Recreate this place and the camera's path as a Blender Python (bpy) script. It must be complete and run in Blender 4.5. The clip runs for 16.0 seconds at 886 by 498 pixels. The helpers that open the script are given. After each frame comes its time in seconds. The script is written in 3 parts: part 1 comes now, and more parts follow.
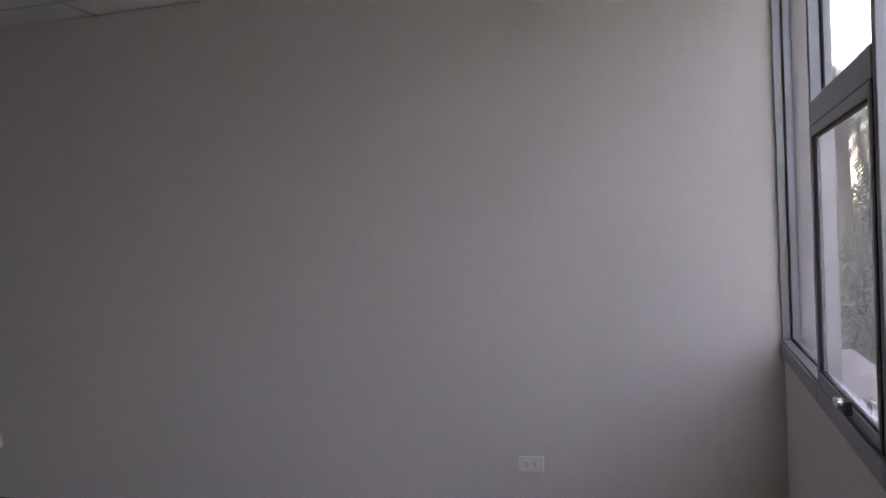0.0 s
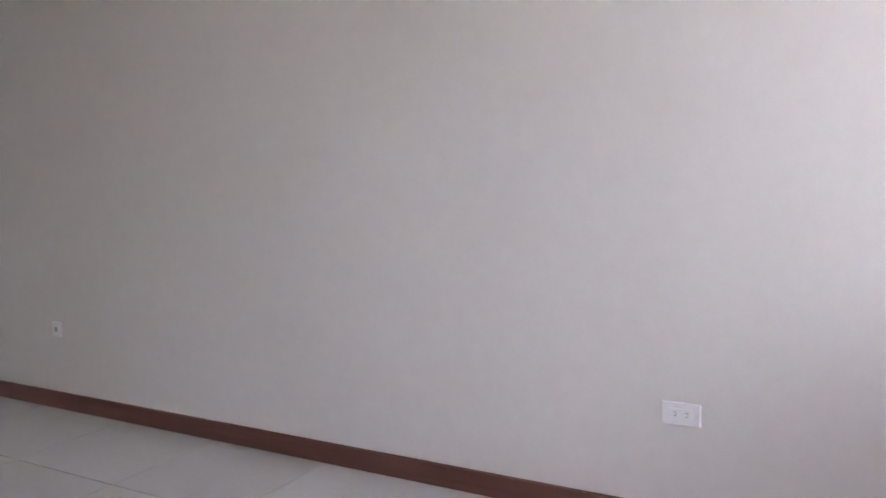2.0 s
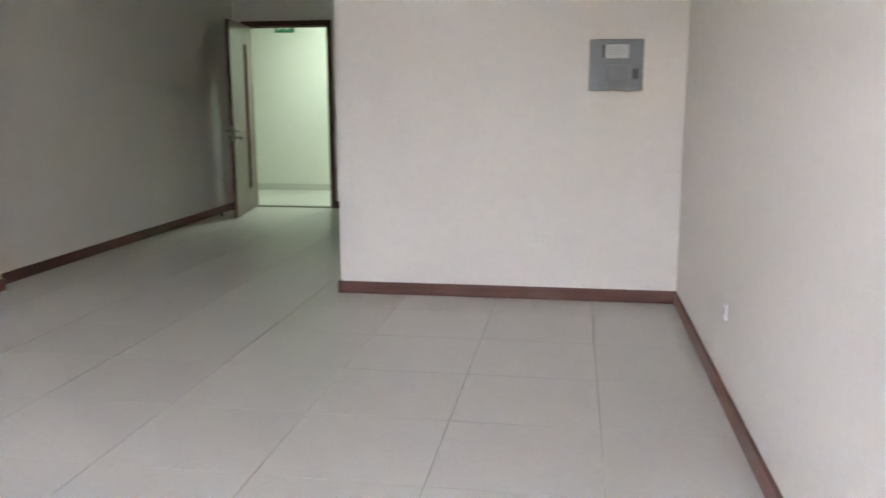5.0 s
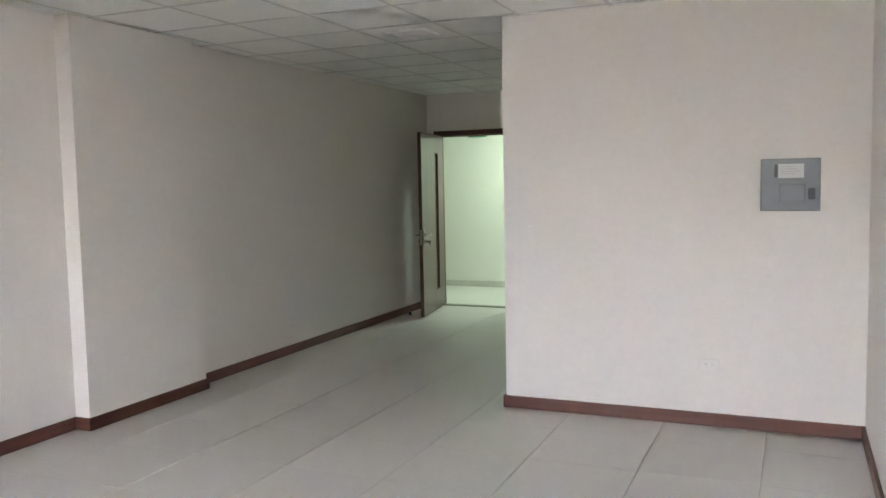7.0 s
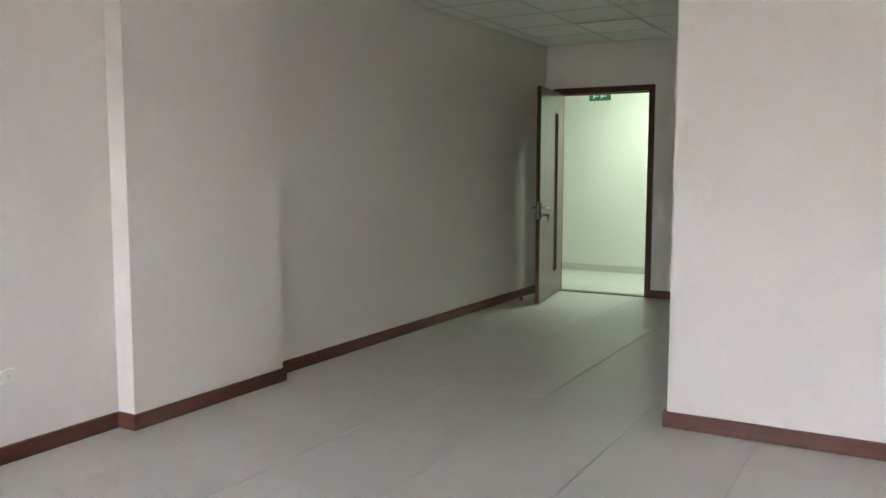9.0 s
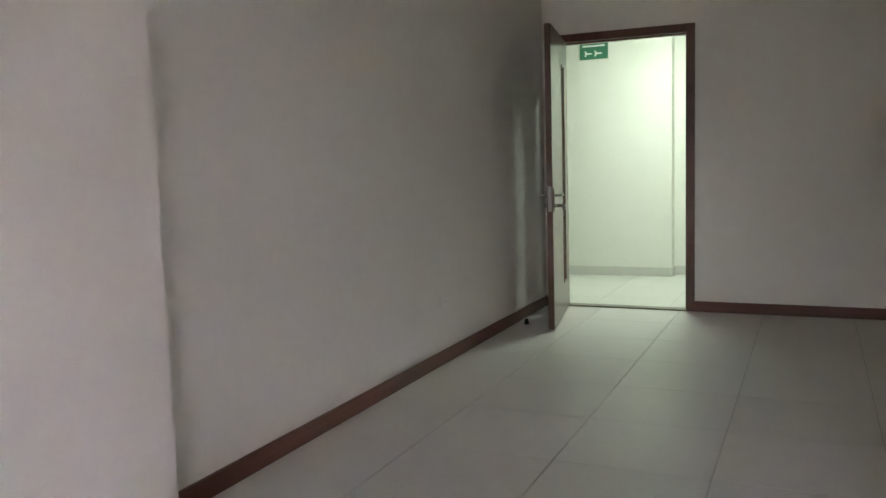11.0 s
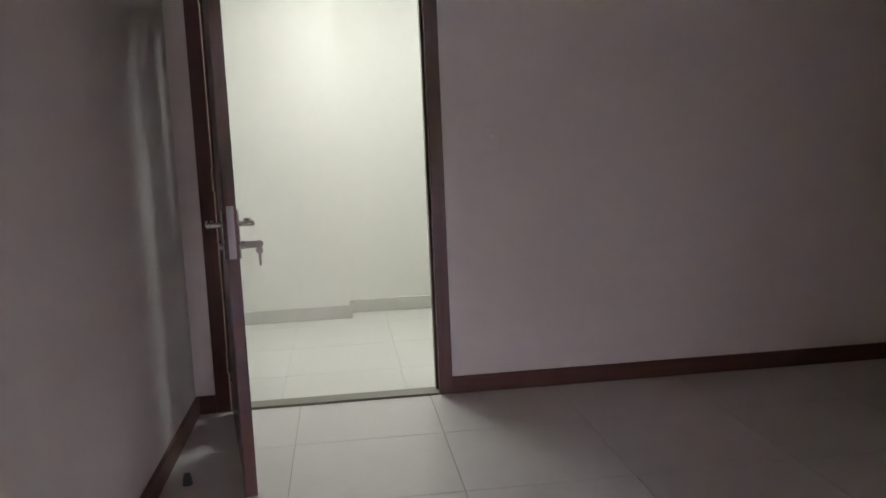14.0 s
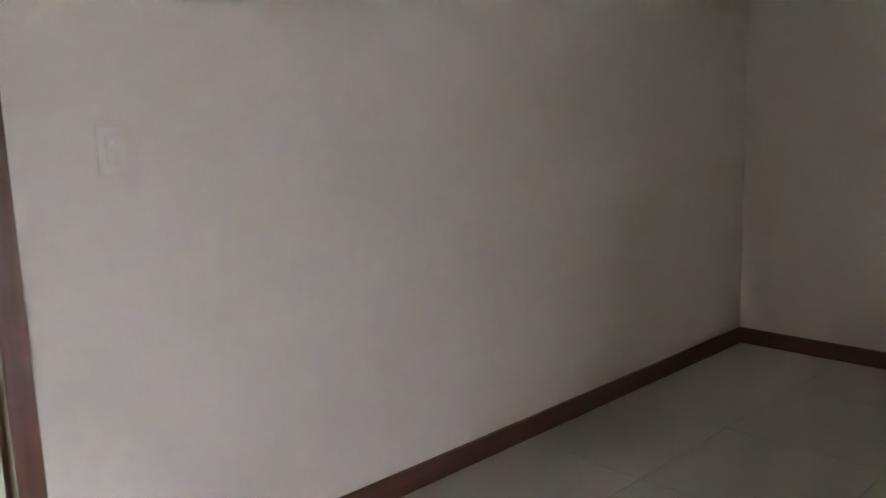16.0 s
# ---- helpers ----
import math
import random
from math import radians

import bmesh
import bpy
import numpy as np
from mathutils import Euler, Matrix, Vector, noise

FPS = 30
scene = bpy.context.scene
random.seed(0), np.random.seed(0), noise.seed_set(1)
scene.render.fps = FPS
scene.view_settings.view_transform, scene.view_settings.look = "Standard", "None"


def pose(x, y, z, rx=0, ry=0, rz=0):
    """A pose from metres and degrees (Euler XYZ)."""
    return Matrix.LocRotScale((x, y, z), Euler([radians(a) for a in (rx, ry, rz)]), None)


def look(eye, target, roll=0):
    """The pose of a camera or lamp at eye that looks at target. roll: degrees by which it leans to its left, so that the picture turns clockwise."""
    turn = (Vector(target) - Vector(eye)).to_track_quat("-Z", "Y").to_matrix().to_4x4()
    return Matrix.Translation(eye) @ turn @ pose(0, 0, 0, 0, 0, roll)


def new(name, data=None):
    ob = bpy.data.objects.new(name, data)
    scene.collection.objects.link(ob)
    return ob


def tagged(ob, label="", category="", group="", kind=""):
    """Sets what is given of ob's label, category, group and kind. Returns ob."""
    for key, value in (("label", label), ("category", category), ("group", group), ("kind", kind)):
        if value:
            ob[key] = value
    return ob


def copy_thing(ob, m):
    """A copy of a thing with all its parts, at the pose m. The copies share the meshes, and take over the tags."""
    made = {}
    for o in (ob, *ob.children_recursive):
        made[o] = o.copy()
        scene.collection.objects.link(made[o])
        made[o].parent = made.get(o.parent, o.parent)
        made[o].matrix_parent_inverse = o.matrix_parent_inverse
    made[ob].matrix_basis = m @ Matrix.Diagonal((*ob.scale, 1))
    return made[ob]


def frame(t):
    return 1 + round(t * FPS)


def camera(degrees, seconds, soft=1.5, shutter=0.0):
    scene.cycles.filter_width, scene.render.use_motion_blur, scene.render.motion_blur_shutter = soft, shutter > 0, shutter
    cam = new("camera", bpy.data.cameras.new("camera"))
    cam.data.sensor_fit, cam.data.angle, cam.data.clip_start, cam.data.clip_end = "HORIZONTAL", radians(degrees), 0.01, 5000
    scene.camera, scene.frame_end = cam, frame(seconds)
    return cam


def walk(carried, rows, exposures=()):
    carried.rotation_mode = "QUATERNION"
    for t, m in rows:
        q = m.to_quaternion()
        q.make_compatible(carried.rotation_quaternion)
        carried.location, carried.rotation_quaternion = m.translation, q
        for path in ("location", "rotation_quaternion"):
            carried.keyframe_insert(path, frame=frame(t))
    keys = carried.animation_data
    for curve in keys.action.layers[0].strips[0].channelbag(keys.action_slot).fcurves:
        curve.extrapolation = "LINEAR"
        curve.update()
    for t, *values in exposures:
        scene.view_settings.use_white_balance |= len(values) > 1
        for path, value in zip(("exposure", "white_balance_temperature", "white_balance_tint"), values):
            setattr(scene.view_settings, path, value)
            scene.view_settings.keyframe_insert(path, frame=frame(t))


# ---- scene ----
cam = camera(56.6, 16.0, soft=1.5, shutter=0.25)
PATH = [
    (0, (-3.613, 0.676, 1.405), (-1.694, 1.239, 1.377), -2.3),
    (0.5, (-3.398, 0.67, 1.306), (-1.477, 1.226, 1.27), -3.1),
    (1, (-3.074, 0.698, 1.215), (-1.17, 1.289, 1.054), -2.3),
    (1.5, (-2.738, 0.826, 1.198), (-0.864, 1.5, 1.007), -1.8),
    (2, (-2.423, 0.774, 1.176), (-0.704, 1.769, 0.944), -1.6),
    (2.5, (-2.145, 0.83, 1.162), (-0.62, 2.099, 0.905), -0.4),
    (3, (-1.829, 0.671, 1.291), (-0.687, 2.279, 0.96), -0.8),
    (3.5, (-1.501, 0.71, 1.272), (-0.615, 2.47, 0.93), 0.1),
    (4, (-1.117, 0.702, 1.278), (-0.647, 2.615, 0.936), -1.7),
    (4.5, (-0.828, 0.733, 1.282), (-0.795, 2.701, 0.928), -0.6),
    (5, (-0.663, 0.751, 1.293), (-0.971, 2.694, 0.931), -0.2),
    (5.2, (-0.568, 0.751, 1.285), (-1.057, 2.657, 0.929), -0.8),
    (7.3, (-0.381, 0.757, 1.55), (-1.175, 2.587, 1.408), -0.9),
    (7.5, (-0.432, 0.813, 1.502), (-1.23, 2.642, 1.366), -0.7),
    (8, (-0.628, 1.064, 1.441), (-1.447, 2.884, 1.312), -0.4),
    (8.5, (-0.844, 1.439, 1.368), (-1.704, 3.24, 1.24), -0.5),
    (9, (-1.142, 1.827, 1.326), (-2.128, 3.556, 1.131), 0.1),
    (9.2, (-1.285, 1.999, 1.354), (-2.273, 3.726, 1.158), 0.1),
    (11.3, (-2.84, 3.933, 1.184), (-3.567, 5.784, 0.972), -2.5),
    (11.5, (-2.972, 4.066, 1.207), (-3.613, 5.948, 0.99), -2.5),
    (12, (-3.193, 4.499, 1.222), (-3.775, 6.398, 0.991), -3.1),
    (12.5, (-3.459, 4.978, 1.24), (-3.837, 6.926, 0.992), -2.8),
    (13, (-3.625, 5.479, 1.215), (-3.829, 7.452, 0.959), -3.6),
    (13.5, (-3.809, 5.973, 1.224), (-3.791, 7.955, 0.954), -2.6),
    (14, (-3.926, 6.439, 1.204), (-3.686, 8.406, 0.936), -2.5),
    (14.5, (-3.993, 6.948, 1.22), (-3.548, 8.877, 0.933), -1.4),
    (15, (-4.048, 7.549, 1.155), (-3.015, 9.234, 0.852), -0.9),
    (15.5, (-3.958, 7.746, 1.223), (-2.864, 9.392, 0.916), -2.2),
    (16, (-4.015, 8.231, 1.255), (-2.654, 9.657, 0.921), -1.8),
]

EXPOSURES = [(0, 4.4, 9600, 29), (1, 5.12, 9650, 25), (1.5, 5.47, 9900, 25), (2.5, 5.9, 10350, 29),
             (4, 6.33, 10750, 23), (5.2, 6.67, 11100, 22), (7.5, 6.82, 11000, 21), (9, 6.8, 11200, 21),
             (11.5, 6.92, 10700, 32), (12.5, 6.66, 10600, 40), (13, 6.42, 10300, 42), (13.5, 6.66, 10200, 46),
             (14, 6.54, 10000, 52), (14.5, 6.43, 9900, 57), (15, 6.76, 10250, 64), (15.5, 7.27, 10050, 58),
             (16, 7.9, 10250, 34)]
walk(cam, [(t, look(eye, target, roll)) for t, eye, target, roll in PATH], EXPOSURES)

# ---- light ----
SUN_ELEVATION = 75
world = bpy.data.worlds.new("overcast_sky")
scene.world = world
world.use_nodes = True
wn = world.node_tree.nodes
sky = wn.new("ShaderNodeTexSky")
sky.sky_type, sky.sun_disc = "NISHITA", False
sky.sun_elevation, sky.sun_rotation = radians(SUN_ELEVATION), radians(10)
sky.air_density, sky.dust_density, sky.ozone_density = 1.0, 3.0, 0.6
wn["Background"].inputs["Strength"].default_value = 0.15
world.node_tree.links.new(sky.outputs["Color"], wn["Background"].inputs["Color"])

sun_data = bpy.data.lights.new("sun", "SUN")
sun_data.energy, sun_data.angle, sun_data.color = 0.5, radians(15), (1.0, 0.96, 0.9)
sun = new("sun", sun_data)
sun.matrix_world = look((1.8, 13.2, 38.6), (0, 3, 0))

HALL_LIGHT = (0.55, 1.0, 1.14)
HALL_WATTS = 0.38


# ---- materials ----
def material(name, base, rough=0.5, metal=0.0, vary=0.06, scale=3.0, bump=0.0, bump_scale=200.0, coat=0.0, spec=0.5, per_piece=0.0):
    m = bpy.data.materials.new(name)
    m.use_nodes = True
    nt = m.node_tree
    b = nt.nodes["Principled BSDF"]
    b.inputs["Metallic"].default_value = metal
    b.inputs["Specular IOR Level"].default_value = spec
    b.inputs["Coat Weight"].default_value = coat
    b.inputs["Coat Roughness"].default_value = 0.12
    co = nt.nodes.new("ShaderNodeTexCoord")
    big = nt.nodes.new("ShaderNodeTexNoise")
    big.inputs["Scale"].default_value, big.inputs["Detail"].default_value = scale, 4
    fine = nt.nodes.new("ShaderNodeTexNoise")
    fine.inputs["Scale"].default_value, fine.inputs["Detail"].default_value = scale * 14, 3
    nt.links.new(co.outputs["Object"], big.inputs["Vector"])
    nt.links.new(co.outputs["Object"], fine.inputs["Vector"])
    add = nt.nodes.new("ShaderNodeMath")
    add.operation = "ADD"
    nt.links.new(big.outputs["Fac"], add.inputs[0])
    nt.links.new(fine.outputs["Fac"], add.inputs[1])
    ramp = nt.nodes.new("ShaderNodeMapRange")
    ramp.inputs["From Min"].default_value, ramp.inputs["From Max"].default_value = 0.6, 1.4
    ramp.inputs["To Min"].default_value, ramp.inputs["To Max"].default_value = 1 - vary, 1 + vary
    nt.links.new(add.outputs[0], ramp.inputs["Value"])
    factor = ramp.outputs["Result"]
    if per_piece:
        info = nt.nodes.new("ShaderNodeObjectInfo")
        pr = nt.nodes.new("ShaderNodeMapRange")
        pr.inputs["To Min"].default_value, pr.inputs["To Max"].default_value = 1 - per_piece, 1 + per_piece
        nt.links.new(info.outputs["Random"], pr.inputs["Value"])
        mu = nt.nodes.new("ShaderNodeMath")
        mu.operation = "MULTIPLY"
        nt.links.new(factor, mu.inputs[0])
        nt.links.new(pr.outputs["Result"], mu.inputs[1])
        factor = mu.outputs[0]
    mix = nt.nodes.new("ShaderNodeVectorMath")
    mix.operation = "SCALE"
    mix.inputs[0].default_value = base
    nt.links.new(factor, mix.inputs["Scale"])
    nt.links.new(mix.outputs["Vector"], b.inputs["Base Color"])
    rr = nt.nodes.new("ShaderNodeMapRange")
    rr.inputs["To Min"].default_value, rr.inputs["To Max"].default_value = max(0.02, rough - 0.06), min(1, rough + 0.06)
    nt.links.new(big.outputs["Fac"], rr.inputs["Value"])
    nt.links.new(rr.outputs["Result"], b.inputs["Roughness"])
    if bump:
        bn = nt.nodes.new("ShaderNodeTexNoise")
        bn.inputs["Scale"].default_value, bn.inputs["Detail"].default_value = bump_scale, 4
        nt.links.new(co.outputs["Object"], bn.inputs["Vector"])
        bp = nt.nodes.new("ShaderNodeBump")
        bp.inputs["Strength"].default_value, bp.inputs["Distance"].default_value = bump, 0.002
        nt.links.new(bn.outputs["Fac"], bp.inputs["Height"])
        nt.links.new(bp.outputs["Normal"], b.inputs["Normal"])
    return m


def wood(name, dark, light, rough=0.35, coat=0.0, along=(1, 1, 0.06)):
    """Varnished timber with its grain along the axis that is least stretched."""
    m = bpy.data.materials.new(name)
    m.use_nodes = True
    nt = m.node_tree
    b = nt.nodes["Principled BSDF"]
    b.inputs["Roughness"].default_value = rough
    b.inputs["Coat Weight"].default_value, b.inputs["Coat Roughness"].default_value = coat, 0.15
    co = nt.nodes.new("ShaderNodeTexCoord")
    mp = nt.nodes.new("ShaderNodeMapping")
    mp.inputs["Scale"].default_value = along
    n1 = nt.nodes.new("ShaderNodeTexNoise")
    n1.inputs["Scale"].default_value, n1.inputs["Detail"].default_value, n1.inputs["Distortion"].default_value = 40, 6, 0.6
    n2 = nt.nodes.new("ShaderNodeTexNoise")
    n2.inputs["Scale"].default_value, n2.inputs["Detail"].default_value = 5, 3
    nt.links.new(co.outputs["Object"], mp.inputs["Vector"])
    for n in (n1, n2):
        nt.links.new(mp.outputs["Vector"], n.inputs["Vector"])
    add = nt.nodes.new("ShaderNodeMath")
    add.operation = "ADD"
    nt.links.new(n1.outputs["Fac"], add.inputs[0])
    nt.links.new(n2.outputs["Fac"], add.inputs[1])
    cr = nt.nodes.new("ShaderNodeValToRGB")
    cr.color_ramp.elements[0].position, cr.color_ramp.elements[1].position = 0.35, 0.68
    cr.color_ramp.elements[0].color, cr.color_ramp.elements[1].color = (*dark, 1), (*light, 1)
    half = nt.nodes.new("ShaderNodeMath")
    half.operation = "MULTIPLY"
    half.inputs[1].default_value = 0.5
    nt.links.new(add.outputs[0], half.inputs[0])
    nt.links.new(half.outputs[0], cr.inputs["Fac"])
    nt.links.new(cr.outputs["Color"], b.inputs["Base Color"])
    bp = nt.nodes.new("ShaderNodeBump")
    bp.inputs["Strength"].default_value, bp.inputs["Distance"].default_value = 0.15, 0.001
    nt.links.new(n1.outputs["Fac"], bp.inputs["Height"])
    nt.links.new(bp.outputs["Normal"], b.inputs["Normal"])
    return m


def glass(name, tint=(0.62, 0.65, 0.68)):
    m = bpy.data.materials.new(name)
    m.use_nodes = True
    b = m.node_tree.nodes["Principled BSDF"]
    b.inputs["Base Color"].default_value = (*tint, 1)
    b.inputs["Transmission Weight"].default_value = 1
    b.inputs["Roughness"].default_value = 0.0
    b.inputs["IOR"].default_value = 1.45
    return m


def glowing(name, colour, strength):
    m = bpy.data.materials.new(name)
    m.use_nodes = True
    b = m.node_tree.nodes["Principled BSDF"]
    b.inputs["Base Color"].default_value = (0.8, 0.8, 0.8, 1)
    b.inputs["Emission Color"].default_value = (*colour, 1)
    b.inputs["Emission Strength"].default_value = strength
    return m


PAINT = material("matt_warm_white_wall_paint", (0.78, 0.742, 0.705), 0.75, vary=0.025, scale=1.3, bump=0.25, bump_scale=160, spec=0.3)
HALL_PAINT = material("cream_wall_paint", (0.68, 0.69, 0.63), 0.7, vary=0.02, scale=1.3, bump=0.2, bump_scale=160, spec=0.3)
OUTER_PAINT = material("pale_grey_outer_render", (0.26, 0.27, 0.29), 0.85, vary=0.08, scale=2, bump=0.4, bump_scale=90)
TILE = material("cream_porcelain_tile", (0.57, 0.545, 0.515), 0.36, vary=0.04, scale=2.2, bump=0.03, bump_scale=60, per_piece=0.02)
HALL_TILE = material("cream_hall_tile", (0.57, 0.57, 0.53), 0.4, vary=0.04, scale=2.2, per_piece=0.02)
GROUT = material("grey_grout", (0.36, 0.34, 0.31), 0.9, vary=0.15, scale=8)
HALL_GROUT = material("pale_grout", (0.53, 0.52, 0.48), 0.9, vary=0.1, scale=8)
DULL_STEEL = material("dull_lock_plate_steel", (0.36, 0.33, 0.31), 0.5, metal=0.9, vary=0.08, scale=20)
SKIRT = wood("reddish_brown_skirting_wood", (0.09, 0.029, 0.021), (0.165, 0.06, 0.042), 0.42, 0.1, (0.06, 0.06, 1))
HALL_SKIRT = material("grey_tile_skirting", (0.50, 0.50, 0.455), 0.5, vary=0.06, scale=5)
DOOR_WOOD = wood("varnished_red_brown_door_wood", (0.075, 0.019, 0.013), (0.15, 0.043, 0.028), 0.35, 0.35)
CEILING = material("white_mineral_ceiling_tile", (0.82, 0.82, 0.81), 0.9, vary=0.03, scale=6, bump=0.5, bump_scale=120)
GRID = material("white_enamelled_grid", (0.60, 0.60, 0.59), 0.5, vary=0.03)
ALUMINIUM = material("anodised_aluminium", (0.29, 0.31, 0.335), 0.45, metal=0.85, vary=0.05, scale=6)
RUBBER = material("black_rubber_gasket", (0.012, 0.012, 0.013), 0.7)
STEEL = material("brushed_stainless_steel", (0.50, 0.49, 0.47), 0.22, metal=1.0, vary=0.06, scale=20)
PLASTIC = material("white_plastic", (0.86, 0.855, 0.85), 0.35, vary=0.02)
PLATE = material("ivory_plastic_plate", (0.77, 0.745, 0.715), 0.45, vary=0.02)
SLOT_SHADE = material("shaded_plastic_slots", (0.42, 0.41, 0.40), 0.5)
PANEL_GREY = material("grey_enamelled_steel", (0.20, 0.225, 0.245), 0.42, vary=0.05, scale=7, bump=0.05)
PANEL_DARK = material("dark_latch_plastic", (0.035, 0.04, 0.05), 0.4)
PAPER = material("white_paper_label", (0.62, 0.64, 0.64), 0.7, vary=0.06, scale=30)
PAPER_INK = material("grey_print", (0.48, 0.50, 0.51), 0.7)
STONE = material("grey_beige_threshold_stone", (0.20, 0.19, 0.155), 0.45, vary=0.12, scale=14)
SIGN_GREEN = material("green_sign_face", (0.0, 0.17, 0.10), 0.4, vary=0.03)
SIGN_WHITE = material("white_sign_print", (0.8, 0.85, 0.8), 0.4)
GLASS = glass("grey_tinted_glass")
BARK = material("grey_brown_bark", (0.075, 0.066, 0.058), 0.9, vary=0.3, scale=6, bump=0.8, bump_scale=30)
LEAF = material("dark_green_leaves", (0.028, 0.042, 0.032), 0.8, vary=0.45, scale=1.5, spec=0.15)
SILL_STONE = material("weathered_grey_concrete_sill", (0.14, 0.14, 0.147), 0.85, vary=0.2, scale=5, bump=0.4, bump_scale=90)
SOIL = material("dry_grass_ground", (0.05, 0.055, 0.035), 0.95, vary=0.4, scale=0.3)
DIFFUSER = glowing("lit_white_diffuser", HALL_LIGHT, 0.12)
DEAD_DIFFUSER = material("unlit_white_diffuser", (0.82, 0.82, 0.8), 0.5, vary=0.01)


# ---- mesh helpers ----
def box(bm, lo, hi, bevel=0.0):
    r = bmesh.ops.create_cube(bm, size=1)
    c = [(a + b) / 2 for a, b in zip(lo, hi)]
    d = [abs(b - a) for a, b in zip(lo, hi)]
    for v in r["verts"]:
        v.co = Vector((c[0] + v.co.x * d[0], c[1] + v.co.y * d[1], c[2] + v.co.z * d[2]))
    if bevel:
        edges = list({e for v in r["verts"] for e in v.link_edges})
        bmesh.ops.bevel(bm, geom=edges, offset=bevel, segments=2, affect="EDGES", profile=0.5)


def tube(bm, a, b, r, n=14):
    a, b = Vector(a), Vector(b)
    m = Matrix.Translation((a + b) / 2) @ (b - a).to_track_quat("Z", "Y").to_matrix().to_4x4()
    bmesh.ops.create_cone(bm, cap_ends=True, segments=n, radius1=r, radius2=r, depth=(b - a).length, matrix=m)


def build(name, maker, mat, parent=None, smooth=False):
    bm = bmesh.new()
    maker(bm)
    me = bpy.data.meshes.new(name)
    bm.to_mesh(me)
    bm.free()
    me.materials.append(mat)
    if smooth:
        for p in me.polygons:
            p.use_smooth = True
    ob = new(name, me)
    if parent:
        ob.parent = parent
    return ob


def boxes(name, parts, mat, parent=None, bevel=0.0):
    def maker(bm):
        for lo, hi in parts:
            box(bm, lo, hi, bevel)
    return build(name, maker, mat, parent)


def structure(ob, label, category):
    return tagged(ob, label, category, kind="structure")


def thing(name, label, category, m=None, group="", kind=""):
    ob = new(name)
    ob.empty_display_size = 0.1
    if m:
        ob.matrix_basis = m
    return tagged(ob, label, category, group, kind)


# ---- plan, in metres ----
XL, XR = -4.635, 0.0            # side walls
YW, YW_OUT = 0.30, 0.08         # window wall, inside and outside
YP, YP_BACK, XP = 6.0, 6.12, -2.19   # partition with the breaker box
YD, YD_BACK = 10.195, 10.335    # door wall
H = 2.62
PX, PY0, PY1 = -4.515, 4.59, 5.72    # pilaster
SILL, HEAD = 0.888, 2.58
WX = -3.70                      # west end of the windows, unseen and set by the daylight wanted
DX0, DX1, DTOP = -4.545, -3.45, 2.175 # outside of the door frame
HY, HY2, HX = 12.05, 12.22, -3.905   # far side of the hall and its step
HL, HR = -7.4, -0.6
BASE = 0.082

# ---- large structure ----
structure(boxes("wall_east", [((XR, YW_OUT, -0.15), (XR + 0.2, YD_BACK, 3.0))], PAINT), "plain warm white painted plaster wall", "wall")
structure(boxes("wall_west", [((XL - 0.2, YW_OUT, -0.15), (XL, YD_BACK, 3.0))], PAINT), "plain warm white painted plaster wall", "wall")
structure(boxes("pilaster", [((XL, PY0, 0), (PX, PY1, H))], PAINT), "warm white painted pilaster on the long wall", "pilaster")
# the unseen piece west of WX is added to limit the daylight
structure(boxes("wall_south", [((XL, YW_OUT, -0.15), (XR, YW, SILL)), ((XL, YW_OUT, HEAD), (XR, YW, 3.0)), ((XL, YW_OUT, SILL), (WX, YW, HEAD))], PAINT), "warm white wall round the row of windows, its unseen west piece added to cut daylight", "wall")
structure(boxes("wall_partition", [((XP, YP, 0), (XR, YP_BACK, H))], PAINT), "warm white partition wall carrying the breaker box", "wall")
structure(boxes("wall_north", [((XL, YD, -0.15), (DX0, YD_BACK, 3.0)), ((DX1, YD, -0.15), (XR, YD_BACK, 3.0)), ((DX0, YD, DTOP), (DX1, YD_BACK, 3.0))], PAINT), "warm white wall with the doorway", "wall")
structure(boxes("hall_wall_north", [((HL, HY, -0.1), (HX, HY + 0.4, 2.8)), ((HX, HY2, -0.1), (HR, HY2 + 0.23, 2.8))], HALL_PAINT), "cream painted corridor wall with a shallow step", "wall")
structure(boxes("hall_wall_south", [((HL, YD_BACK - 0.14, -0.1), (XL - 0.2, YD_BACK, 2.8)), ((XR + 0.2, YD_BACK - 0.14, -0.1), (HR + 1.2, YD_BACK, 2.8))], HALL_PAINT), "cream painted corridor wall", "wall")
structure(boxes("hall_wall_ends", [((HL - 0.15, YD_BACK, -0.1), (HL, HY + 0.3, 2.8)), ((HR, YD_BACK, -0.1), (HR + 0.15, HY2 + 0.3, 2.8))], HALL_PAINT), "cream painted corridor end wall", "wall")
structure(boxes("hall_ceiling", [((HL, YD_BACK, 2.62), (HR, HY2, 2.8))], CEILING), "white corridor ceiling", "ceiling")
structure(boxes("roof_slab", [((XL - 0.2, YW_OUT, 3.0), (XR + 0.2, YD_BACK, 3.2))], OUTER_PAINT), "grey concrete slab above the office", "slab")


def suspended_ceiling(bm):
    gx = [XL] + [-4.47 + 0.6 * i for i in range(8)] + [XR]
    gy = [YW] + [0.55 + 0.6 * i for i in range(17)] + [YD]
    for x0, x1 in zip(gx, gx[1:]):
        for y0, y1 in zip(gy, gy[1:]):
            if x1 - x0 < 0.03 or y1 - y0 < 0.03:
                continue
            box(bm, (x0 + 0.011, y0 + 0.011, H + 0.003), (x1 - 0.011, y1 - 0.011, H + 0.02))


structure(build("ceiling", suspended_ceiling, CEILING), "suspended ceiling of white mineral tiles in a grid", "ceiling")


